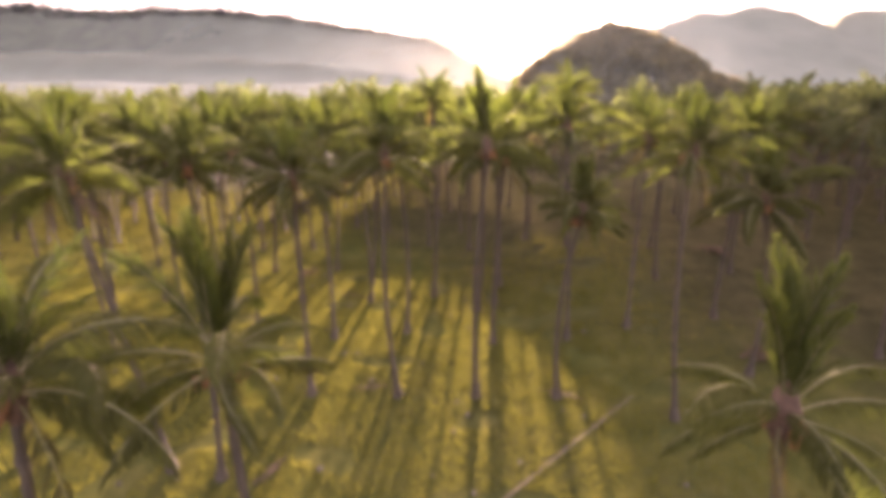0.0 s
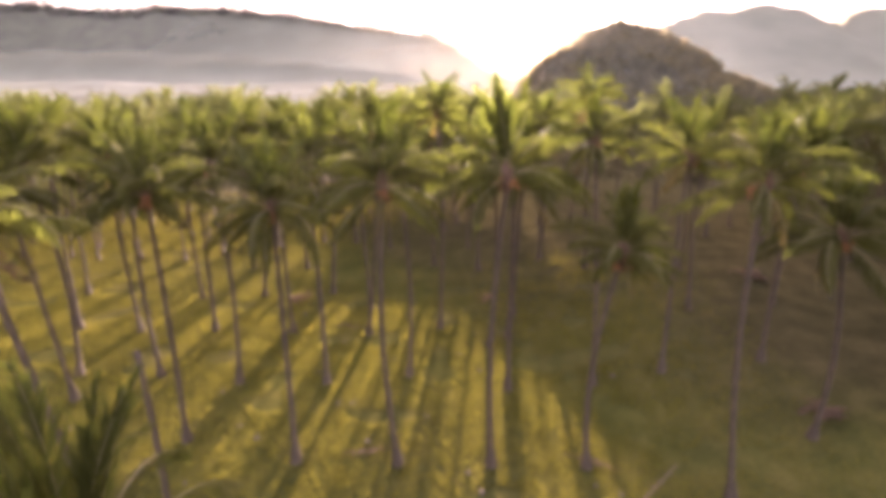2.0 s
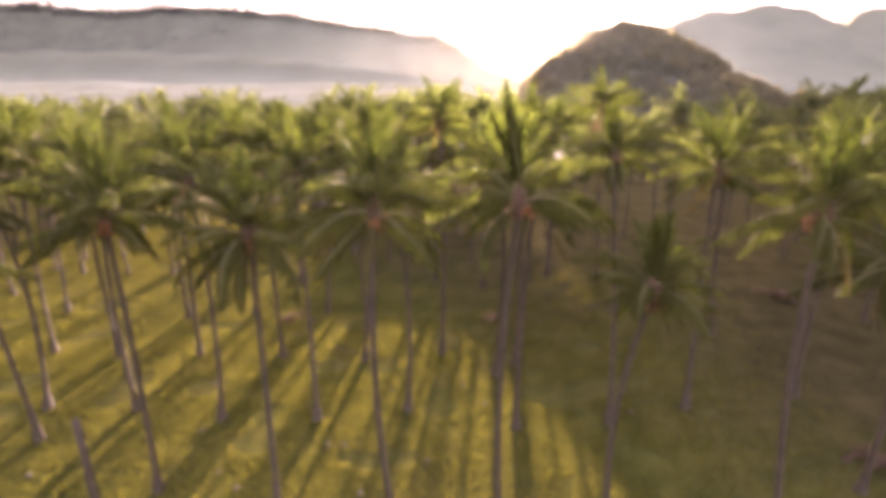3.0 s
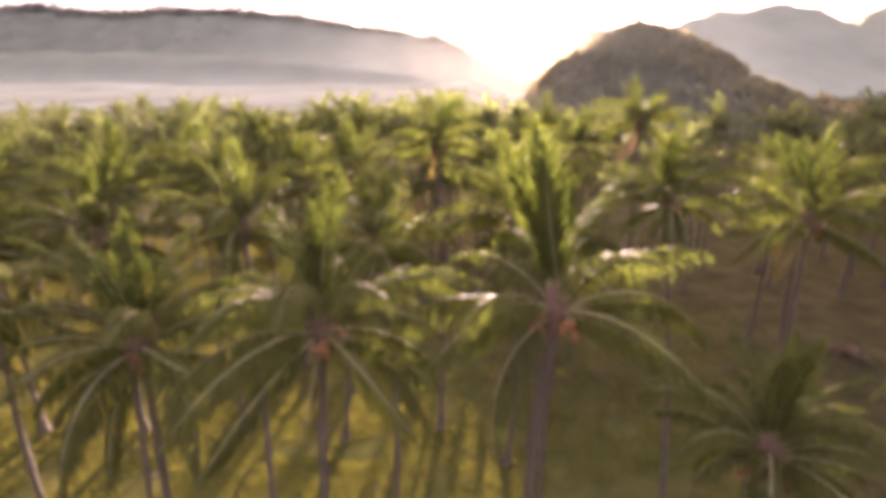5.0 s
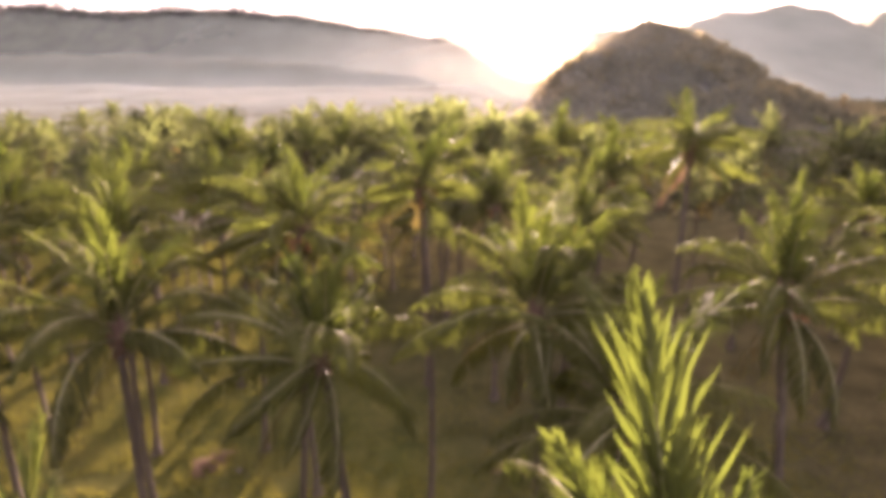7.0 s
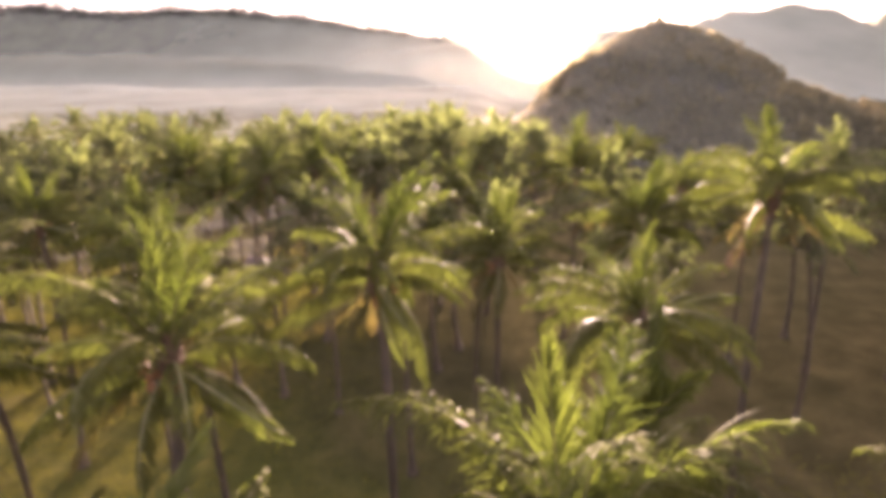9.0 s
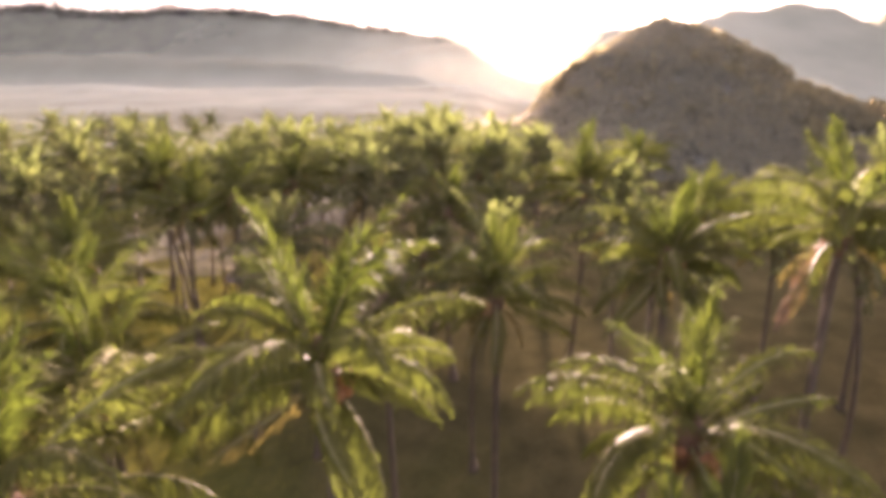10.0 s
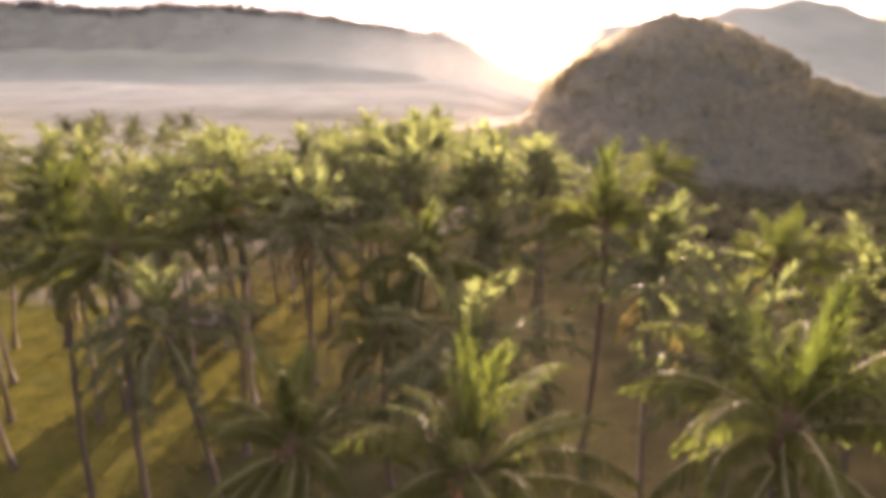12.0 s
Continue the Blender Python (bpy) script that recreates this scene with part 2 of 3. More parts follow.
def ground_height(x, y):
    edge = float(np.interp(x, [p[0] for p in LAWN_SHADE_EDGE], [p[1] for p in LAWN_SHADE_EDGE]))
    up = (y - edge) * 0.1
    rise = 0.0 if up < 0 else up if up < 2.4 else 3.4 - 1.0 * math.exp(-(up - 2.4))
    # the rise fades out to the left, so the grass there stays lit
    level = min(1.0, max(0.0, (x + 26) / 14))
    return rise * level * level * (3 - 2 * level) + 0.10 * noise.noise(Vector((x * 0.09, y * 0.09, 0))) + 0.05 * noise.noise(Vector((x * 0.4, y * 0.4, 3)))


# ---- palm fronds: a curved rib with drooping leaflets down both sides ----
def frond_geometry(rng, length, rise, fall, pairs, lift, hang, width, ragged=0.06, rib_sides=3, rib_steps=9):
    """rise and fall: the rib's angle over the horizon at its foot and tip; lift: how far leaflets stand up; hang: how far their tips droop."""
    steps, seed = 24, rng.uniform(0, 90)
    splay = 0.32 if rise > 83 else 0.46 if rise > 66 else 0.70          # young leaflets lie close along the rib
    pts, p, side_bend = [Vector((0, 0, 0))], Vector((0, 0, 0)), rng.uniform(-0.6, 0.6)
    for i in range(steps):
        s = (i + 0.5) / steps
        e = radians(rise + (fall - rise) * s ** 1.35)
        p = p + Vector((side_bend * s * 0.6, math.cos(e), math.sin(e))).normalized() * (length / steps)
        pts.append(p)

    def along(s):
        f = min(s, 0.9999) * steps
        i = int(f)
        return pts[i].lerp(pts[i + 1], f - i), (pts[i + 1] - pts[i]).normalized()

    ss = [i / rib_steps for i in range(rib_steps + 1)]
    verts, faces = tube([along(s)[0] for s in ss], [0.055 * length / 4.6 * (1 - 0.86 * s) for s in ss], rib_sides)
    slots = [0] * len(faces)
    for i in range(pairs):
        s = 0.14 + 0.85 * (i + rng.uniform(-0.3, 0.3)) / pairs
        at, tangent = along(max(0.1, s))
        across = Vector((1, 0, 0))
        normal = across.cross(tangent).normalized()
        size = length * (0.27 if rise > 66 else 0.235) * (0.42 + 0.58 * math.sin(math.pi * min(1, (s - 0.02) * 1.12)) ** 0.8) * (1 if s < 0.75 else 1 - 1.5 * (s - 0.75))
        torn = 0.5 + 0.5 * noise.noise(Vector((s * 9.0, seed, 0.0)))
        for sign in (-1, 1):
            if rng.random() < ragged * (0.4 + 2.6 * torn * torn):
                continue
            l = size * rng.uniform(0.66, 1.14) * (1.06 - 0.25 * torn)
            d = (tangent * (0.55 + 0.7 * s) + across * sign * splay + normal * (lift + rng.gauss(0, 0.16))).normalized()
            droop = hang * rng.uniform(0.45, 1.55)
            d2 = (d + Vector((0, 0, -droop))).normalized()
            w = width * length / 4.6 * rng.uniform(0.8, 1.2)
            edge = Matrix.Rotation(rng.gauss(0, 0.5), 3, d) @ (tangent - d * tangent.dot(d)).normalized()
            n = len(verts)
            if rib_steps < 8:
                b = at + d * l * 0.5
                verts += [at - edge * w * 0.35, at + edge * w * 0.35, b - edge * w * 0.5, b + edge * w * 0.5, b + d2 * l * 0.5]
                faces += [(n, n + 1, n + 3, n + 2), (n + 2, n + 3, n + 4)]
                slots += [1, 1]
            else:
                d3 = (d2 + Vector((0, 0, -droop * 0.9))).normalized()
                b = at + d * l * 0.36
                c = b + d2 * l * 0.36
                verts += [at - edge * w * 0.3, at + edge * w * 0.3, b - edge * w * 0.5, b + edge * w * 0.5, c - edge * w * 0.42, c + edge * w * 0.42, c + d3 * l * 0.36]
                faces += [(n, n + 1, n + 3, n + 2), (n + 2, n + 3, n + 5, n + 4), (n + 4, n + 5, n + 6)]
                slots += [1, 1, 1]
    return verts, faces, slots


#            rise, fall, lift, hang, length, leaf
FROND_KINDS = [
    (88, 76, 0.10, 0.15, 3.7, LEAF_YOUNG),
    (80, 40, 0.06, 0.55, 3.9, LEAF_YOUNG),
    (64, -26, 0.0, 1.2, 4.4, LEAF),
    (44, -50, -0.30, 2.3, 4.5, LEAF),
    (18, -58, -0.60, 2.8, 4.5, LEAF),
    (-6, -66, -0.60, 2.8, 4.2, LEAF),
    (-28, -82, -0.2, 1.6, 3.4, LEAF_OLD),
    (-56, -86, 0.0, 0.6, 3.6, LEAF_DEAD),
]


def build_fronds(pairs, width, variants):
    out = []
    for k, (rise, fall, lift, hang, length, leaf) in enumerate(FROND_KINDS):
        rng = random.Random(40 + k)
        out.append([])
        for v in range(variants):
            g = frond_geometry(rng, length * rng.uniform(0.93, 1.07), rise + rng.uniform(-6, 6), fall + rng.uniform(-9, 9), pairs, lift, hang, width, 0.08 if k < 6 else 0.42)
            out[-1].append(mesh_from("frond", g[0], g[1], [RIB if k < 7 else LEAF_DEAD, leaf], g[2]))
    return out


FRONDS = build_fronds(78, 0.047, 6)


def crown_plan(rng, dead=0, weeping=False, tufted=False, sheaf=False):
    """The kind, heading and roll of each frond, from the spear at the top to the hanging skirt."""
    plan, turn = [], rng.uniform(0, 360)
    if sheaf:
        weights = [7, 1, 2, 5, 6, 4, 1, dead]
    elif weeping:
        weights = [1, 2, 8, 8, 5, 4, 4, dead]
    elif tufted:
        weights = [3, 5, 7, 6, 6, 4, rng.choice((1, 2, 2)), dead]
    else:
        weights = [2, 5, 8, 7, 6, 5, rng.choice((1, 2, 3)), dead]
    kinds = [k for k, w in enumerate(weights) for _ in range(w)]
    for i, k in enumerate(kinds):
        turn += 137.5 + rng.uniform(-22, 22)
        plan.append((k, turn, rng.uniform(-15, 15), rng.uniform(-34, 34), rng.uniform(0.70, 1.14)))
    return plan


def trunk_mesh(top, rng, sides=9, girth=1.0):
    """A ringed trunk that swells at the foot and bends up to its crown; top: the crown's place over the foot."""
    n = 12
    pts, radii = [], []
    bow = Vector((rng.uniform(-0.5, 0.5), rng.uniform(-0.5, 0.5), 0))
    for i in range(n + 1):
        s = i / n
        lean = s ** 1.25
        pts.append(Vector((top.x * lean, top.y * lean, top.z * s - 0.15 * (1 - s))) + bow * math.sin(math.pi * s))
        radii.append(girth * (0.120 + 0.05 * (1 - s) + 0.24 * math.exp(-s * top.z / 0.55)))
    v, f = tube(pts, radii, sides)
    return mesh_from("trunk", v, f, [BARK], smooth=True)


def sheath_mesh():
    rng = random.Random(5)
    v, f = tube([(0, 0, -0.75), (0, 0, -0.35), (0, 0, 0.1), (0, 0, 0.55), (0, 0, 0.9)], [0.15, 0.27, 0.33, 0.25, 0.1], 9)
    v = [Vector((p.x * rng.uniform(0.85, 1.2), p.y * rng.uniform(0.85, 1.2), p.z + rng.uniform(-0.05, 0.05))) for p in v]
    return mesh_from("crown_sheath", v, f, [FIBRE])


def nut_mesh():
    v, f = blob(random.Random(4), 0.13, 1.25, 0.06)
    return mesh_from("coconut", v, f, [NUT], smooth=True)


def stalk_mesh():
    v, f = tube([(0, 0, 0.35), (0.1, 0, 0.2), (0.16, 0, -0.05), (0.14, 0, -0.3)], [0.03, 0.035, 0.03, 0.015], 5)
    return mesh_from("fruit_stalk", v, f, [RIB])


SHEATH = sheath_mesh()
COCONUT, STALK = nut_mesh(), stalk_mesh()
LABELS = [
    "tall coconut palm with backlit green fronds on grazed grass",
    "coconut palm with a slender grey trunk and drooping fronds",
    "coconut palm with yellowing lower fronds and ripe nuts",
    "coconut palm with a tall tuft of bright young fronds",
]
PLANTED = []


def plant(bx, by, hx, hy, hz, dead=0, size=0.0, weeping=False, sheaf=False):
    """One near palm: its foot, and the place from which its fronds spring."""
    rng = random.Random(int(bx * 31 + by * 977 + 5000))
    palm = new("coconut_palm")
    foot = ground_height(bx, by)
    palm.matrix_basis = pose(bx, by, foot)
    size = size or float(np.interp(by, (15, 30, 40, 62, 68, 76, 90, 110), (0.95, 1.02, 1.12, 1.08, 0.88, 0.86, 0.98, 1.02))) * rng.uniform(0.94, 1.06)
    top = Vector((hx - bx, hy - by, hz - foot))
    part("trunk", trunk_mesh(top, rng), palm)
    part("crown_sheath", SHEATH, palm, Matrix.Translation(top))
    for k in range(rng.choice((1, 2, 2, 3))):
        a = rng.uniform(0, 6.28)
        stalk = part("fruit_stalk", STALK, palm, Matrix.Translation(top + Vector((0.34 * math.cos(a), 0.34 * math.sin(a), -0.2))) @ pose(0, 0, 0, 0, 0, math.degrees(a)), "stalk with ripening orange-brown coconuts")
        for q in range(7):
            part("coconut", COCONUT, stalk, pose(0.14 + rng.uniform(-0.17, 0.2), rng.uniform(-0.2, 0.2), rng.uniform(-0.34, 0.2), rng.uniform(-20, 20), rng.uniform(-20, 20), 0))
    sway = pose(0, 0, 0, rng.uniform(-7, 7), rng.uniform(-7, 7), 0)
    for kind, turn, tip, roll, long in crown_plan(rng, dead, weeping, by < 50, sheaf):
        long *= size * (1.2 if sheaf and kind == 0 else 1.0)
        local = Matrix.Translation(top + Vector((0, 0, 0.35 - 0.08 * kind))) @ sway @ pose(0, 0, 0, 0, 0, turn) @ pose(0, 0.12, 0, tip * (0.4 if kind < 2 else 1.0), roll * (0.35 if kind < 2 else 1.0), 0) @ Matrix.Diagonal((long, long, long, 1))
        part("frond", rng.choice(FRONDS[kind]), palm, local, "hanging dead brown frond" if kind == 7 else "yellowing lower frond" if kind == 6 else "")
    tagged(palm, rng.choice(LABELS), "palm tree", "coconut palms of the grove")
    PLANTED.append((bx, by))
    PLANTED.append((hx, hy))
    return palm


# ---- the setting ----
def sheet(name, xs, ys, height, mat, smooth=True):
    verts = [(x, y, height(x, y)) for y in ys for x in xs]
    w = len(xs)
    faces = [(j * w + i, j * w + i + 1, (j + 1) * w + i + 1, (j + 1) * w + i) for j in range(len(ys) - 1) for i in range(w - 1)]
    return new(name, mesh_from(name, verts, faces, [mat], smooth=smooth))


def spread(lo, hi, near_lo, near_hi, step, far_steps):
    mid = list(np.arange(near_lo, near_hi + 0.01, step))
    return list(np.linspace(lo, near_lo, far_steps, endpoint=False)) + mid + list(np.linspace(near_hi, hi, far_steps + 1)[1:])


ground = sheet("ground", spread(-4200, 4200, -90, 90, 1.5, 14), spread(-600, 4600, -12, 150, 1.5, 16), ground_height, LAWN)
tagged(ground, "grazed yellow-green grass with dry brown patches, painted darker brown for shade under the palms", "ground", kind="structure")

DOME = [(0, 46.5), (10, 45), (21, 39.5), (34, 31), (46, 21), (57, 11), (68, 3), (80, -2), (110, -4)]
SPUR = [(-44, 0.5), (-21, 6), (-6, 11.0), (3, 12.0), (14, 13.0), (18, 14.0), (22, 15.2), (25.5, 18.5), (34, 24), (46, 27), (62, 22), (84, 10), (110, 0)]


def profile(points, x):
    for (a, ha), (b, hb) in zip(points, points[1:]):
        if a <= x <= b:
            s = (x - a) / (b - a)
            s = s * s * (3 - 2 * s)
            return ha + (hb - ha) * s
    return points[0][1] if x < points[0][0] else points[-1][1]


def slope_at(points, x):
    """The same through straight pieces: an even slope."""
    return float(np.interp(x, [p[0] for p in points], [p[1] for p in points]))


def cone_height(x, y):
    dx, dy = x - 68, y - 282
    d = math.hypot(dx * (1.0 if dx > -36 else 1.0 + 0.008 * min(12, -36 - dx)), dy / (1.45 if dy < 0 else 1.2))
    h = slope_at(DOME, d)
    spur = profile(SPUR, x) * max(0.0, 1 - abs(y - 247 - max(0, x - 25) * 0.6) / (24 + 0.7 * max(0, x + 30))) ** 0.8
    shoulder = 27.0 * max(0.0, 1 - (math.hypot(x - 98, y - 252) / 50) ** 1.6)
    tail = 16 * max(0.0, 1 - (math.hypot((x - 132) / 1.1, (y - 262)) / 44) ** 1.6)
    h = max(h, spur - 0.3, shoulder, tail)
    bumps = 2.2 * noise.noise(Vector((x * 0.045, y * 0.045, 1))) + 1.1 * noise.noise(Vector((x * 0.12, y * 0.12, 7)))
    return h + bumps * min(1, max(0, (h - 14) / 12))


hill = sheet("wooded_cone_hill", list(np.arange(-70, 250, 2.5)), list(np.arange(120, 420, 3.0)), cone_height, SLOPE)
tagged(hill, "steep rounded hill covered in dark scrub, against the light", "hill", kind="structure")


LEFT_RIDGE = [(-1900, 174), (-1250, 185), (-980, 190), (-900, 192), (-780, 183), (-720, 179), (-610, 182), (-525, 182), (-450, 176), (-380, 169), (-315, 160), (-250, 152), (-200, 141), (-115, 134), (-60, 127), (-12, 113), (22, 94), (52, 72), (95, 64), (145, 80), (190, 118), (240, 140), (330, 120), (430, 60)]
RIGHT_RIDGE = [(-60, -6), (130, 60), (230, 148), (300, 153), (400, 154), (445, 171), (493, 187), (545, 182), (615, 189), (655, 182), (690, 177), (724, 161), (756, 147), (780, 172), (815, 184), (900, 192), (1080, 205), (1500, 190)]


def left_height(x, y):
    top = profile(LEFT_RIDGE, x)
    s = min(1, max(0, (y - 900) / 340))
    back = max(0, (y - 1240) / 300)
    return top * (s ** 1.3) * (1 - 0.4 * back) - 2 + s * 7 * noise.noise(Vector((x * 0.012, y * 0.012, 2))) + s * 2.5 * noise.noise(Vector((x * 0.05, y * 0.05, 4)))


FOOTHILL = [(-1300, 72), (-640, 70), (-330, 66), (-220, 57), (-146, 47), (-95, 39), (-40, 27), (10, 10), (50, -2), (300, -6)]


def foothill_height(x, y):
    top = profile(FOOTHILL, x)
    s = max(0, 1 - abs(y - 800) / 110)
    return (top + 4) * s ** 0.9 - 4 + s * 5 * noise.noise(Vector((x * 0.015, y * 0.015, 6))) + s * 2 * noise.noise(Vector((x * 0.06, y * 0.06, 12)))


def right_height(x, y):
    top = profile(RIGHT_RIDGE, x)
    s = min(1, max(0, (y - 900) / 390))
    back = max(0, (y - 1290) / 400)
    return top * (s ** 1.15) * (1 - 0.4 * back) - 2 + s * 12 * noise.noise(Vector((x * 0.008, y * 0.008, 5))) + s * 4 * noise.noise(Vector((x * 0.04, y * 0.04, 8)))


ridge = sheet("ridge_west", list(np.arange(-1900, 430, 12.0)), list(np.arange(900, 1501, 20.0)), left_height, RIDGE)
tagged(ridge, "long hazy wooded ridge with palms along its crest", "ridge", kind="structure")
ridge2 = sheet("ridge_east", list(np.arange(-60, 1500, 12.0)), list(np.arange(900, 1651, 26.0)), right_height, RIDGE_FAR)
tagged(ridge2, "far jagged wooded mountains fading in morning haze", "ridge", kind="structure")


foothill = sheet("foothill", list(np.arange(-1300, 130, 12.0)), list(np.arange(690, 915, 14.0)), foothill_height, RIDGE)
tagged(foothill, "dark wooded foothill below the long hazy ridge", "hill", kind="structure")


def mist_shell(name, xs, ys, height, lift, mat, label):
    """A veil of mist added over a slope, a few metres over its trees, in place of distant haze."""
    return tagged(sheet(name, xs, ys, lambda x, y: height(x, y) + min(lift, height(x, y) * 1.2 - 1.0), mat), label, "mist", kind="stuff")


mist_shell("ridge_mist", list(np.arange(-1800, 420, 30.0)), list(np.arange(900, 1241, 30.0)), left_height, 8.0, MIST_RIDGE, "pale veil of haze added over the long ridge, thicker towards the sun")
mist_shell("foothill_mist", list(np.arange(-1280, 110, 24.0)), list(np.arange(696, 800, 12.0)), foothill_height, 4.0, MIST_FOOT, "thin morning mist in front of the dark foothill")
mist_shell("mountain_mist", list(np.arange(0, 1490, 30.0)), list(np.arange(900, 1291, 35.0)), right_height, 8.0, MIST_FAR, "pale veil of haze added over the far mountains, thicker towards the sun")


def mist_height(x, y):
    far = min(1.0, max(0.0, (y - 140) / 160))
    lift = 0.004 * (y - 260) + 17.0 * min(1.0, max(0.0, (y - 380) / 320))
    drift = (3.0 + 0.02 * max(0.0, y - 450)) * noise.noise(Vector((x * 0.008, y * 0.012, 9))) + 1.5 * noise.noise(Vector((x * 0.03, y * 0.03, 11)))
    return 6.0 - max(0.0, x + 6 + 0.05 * max(0.0, 180 - y)) * 0.3 + far * (2.5 + lift + drift)


mist = sheet("valley_mist", list(np.arange(-1500, 300, 20.0)), list(np.arange(68, 960, 16.0)), mist_height, MIST)
tagged(mist, "low pale morning mist lying over the valley floor", "mist", kind="stuff")
mist_shell("hill_mist", list(np.arange(-50, 245, 5.0)), list(np.arange(150, 283, 5.0)), cone_height, 4.2, MIST_HILL, "thin veil of haze added over the sunward side of the wooded hill")


def saddle_height(x, y):
    return 135 * min(1.0, max(0.0, (y - 940) / 90)) + 5 * noise.noise(Vector((x * 0.015, y * 0.02, 13)))


bank = sheet("saddle_mist", list(np.arange(-425, 550, 15.0)), list(np.arange(940, 1036, 8.0)), saddle_height, MIST_SADDLE)
tagged(bank, "bank of sunlit mist filling the gap below the sun", "mist", kind="stuff")


# ---- the palms that stand near the way ----
def near_palms():
    # those below the eye at the start
    plant(-4.6, 15.0, -5.6, 14.2, 13.9, 0, 0.86, sheaf=True)
    plant(-10.6, 12.4, -9.9, 12.6, 13.9)
    plant(8.6, 13.8, 7.9, 12.8, 13.6, 0, 0.76, sheaf=True)
    plant(-15.6, 28.2, -18.3, 27.4, 16.6, 1, 1.05)
    plant(-24.6, 28.5, -25.0, 28.8, 16.8, 1, 1.0, True)
    # first row across the lit grass
    plant(-17.4, 38.5, -17.2, 37.4, 15.9)
    plant(-9.9, 36.7, -10.3, 37.3, 15.2)
    plant(-3.8, 36.7, -4.1, 35.4, 16.8, 0, 1.0)
    plant(1.7, 36.8, 2.1, 36.0, 17.2, 0, 1.06, sheaf=True)
    plant(7.3, 36.8, 7.9, 35.4, 13.4, 0, 0.9)
    plant(14.6, 34.4, 13.7, 34.2, 17.2, 0, 0.92)
    plant(21.6, 39.4, 20.4, 38.4, 13.6)
    # second row
    plant(-29.8, 46.6, -30.6, 46.2, 16.2)
    plant(-27.7, 43.0, -29.2, 42.4, 15.2)
    plant(-23.4, 46.8, -23.7, 47.0, 15.4)
    plant(-16.9, 45.9, -17.8, 47.0, 16.0)
    plant(-10.3, 46.1, -11.5, 48.6, 16.1)
    plant(-4.2, 47.7, -4.9, 48.8, 15.3)
    plant(3.3, 45.7, 3.8, 44.9, 15.8, 0, 1.0)
    plant(2.2, 53.0, 2.1, 50.4, 16.3)
    plant(9.6, 46.2, 9.0, 48.4, 17.8, 0, 0.86)
    plant(14.8, 46.9, 15.8, 49.0, 16.7)
    plant(22.5, 48.0, 23.4, 47.5, 16.2)
    # third row
    plant(-42.6, 55.5, -43.2, 55.0, 16.5)
    plant(-35.6, 55.4, -36.0, 55.8, 17.0)
    plant(-29.5, 54.8, -30.0, 54.5, 16.2)
    plant(-22.8, 55.4, -23.2, 56.2, 16.6)
    plant(-15.6, 55.4, -16.2, 56.5, 16.7)
    plant(-8.6, 55.1, -7.2, 54.9, 18.0, 0, 0.92)
    plant(3.9, 54.8, 3.8, 54.6, 15.4, 0, 0.85, sheaf=True)
    plant(-2.2, 56.8, -2.4, 57.4, 19.4, 0, 0.86)
    plant(4.7, 58.8, 4.9, 58.0, 17.9, 0, 0.76)
    plant(20.2, 56.4, 20.4, 57.4, 16.6)
    plant(28.0, 57.5, 28.6, 57.0, 17.0)
    # fourth row
    plant(-40.6, 64.3, -41.0, 64.6, 17.2)
    plant(-27.8, 63.8, -28.2, 64.4, 16.4)
    plant(-21.4, 64.6, -20.8, 62.6, 17.0)
    plant(-14.2, 65.4, -14.0, 66.2, 16.4)
    plant(-9.4, 61.4, -10.6, 62.0, 15.9)
    plant(1.6, 71.4, 1.4, 71.0, 15.9)
    plant(8.6, 71.4, 8.4, 70.6, 17.8, 0, 0.95)
    plant(13.0, 67.0, 12.3, 66.2, 20.3, 2, 0.98, True)
    plant(22.4, 65.8, 21.9, 65.0, 16.9)
    # fifth and sixth rows
    plant(-26.0, 74.0, -26.4, 74.6, 16.6)
    plant(-19.0, 73.2, -19.4, 73.6, 16.4)
    plant(-3.6, 73.6, -4.0, 73.6, 14.6)
    plant(-14.6, 81.6, -15.2, 83.0, 17.8)
    plant(-19.6, 84.2, -19.6, 85.4, 16.5)
    plant(-13.4, 90.0, -14.0, 91.0, 17.4)
    plant(-2.8, 85.2, -3.1, 85.0, 13.4, 0, 0.82)
    plant(8.0, 90.0, 8.3, 89.6, 17.8, 0, 1.12)
    plant(14.6, 85.8, 15.2, 84.8, 17.3, 0, 0.8)
    plant(18.4, 115.4, 19.0, 116.0, 16.9)
    plant(-11.0, 98.0, -11.5, 97.6, 16.8)
    plant(-1.2, 88.4, -1.6, 88.0, 16.0)
    plant(1.0, 108.0, 0.6, 108.6, 16.2)
    plant(-27.9, 96.4, -28.2, 97.2, 16.6)
    plant(-27.0, 98.4, -29.2, 97.8, 16.0)
    plant(-28.8, 102.2, -30.6, 101.6, 16.6)


near_palms()


# ---- the grove beyond, in rows, palms of one trunk and one crown each ----
def grove_crown(seed, pairs=15, width=0.19):
    rng = random.Random(seed)
    verts, faces, slots = [], [], []
    for kind, turn, tip, roll, size in crown_plan(rng, dead=rng.choice((0, 1))):
        rise, fall, lift, hang, length, _ = FROND_KINDS[kind]
        v, f, s = frond_geometry(rng, length * size, rise + tip * 0.5 - (10 if kind == 0 else 0), fall + rng.uniform(-9, 9) - (20 if kind == 0 else 0), pairs, lift, hang, width, 0.05, 3, 4)
        m = pose(0, 0, 0.35 - 0.08 * kind, 0, 0, turn)
        faces += [tuple(j + len(verts) for j in q) for q in f]
        verts += [m @ p for p in v]
        slots += [0 if q == 0 else (1 if kind < 6 else 2) for q in s]
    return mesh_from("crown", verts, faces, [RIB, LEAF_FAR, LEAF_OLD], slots)


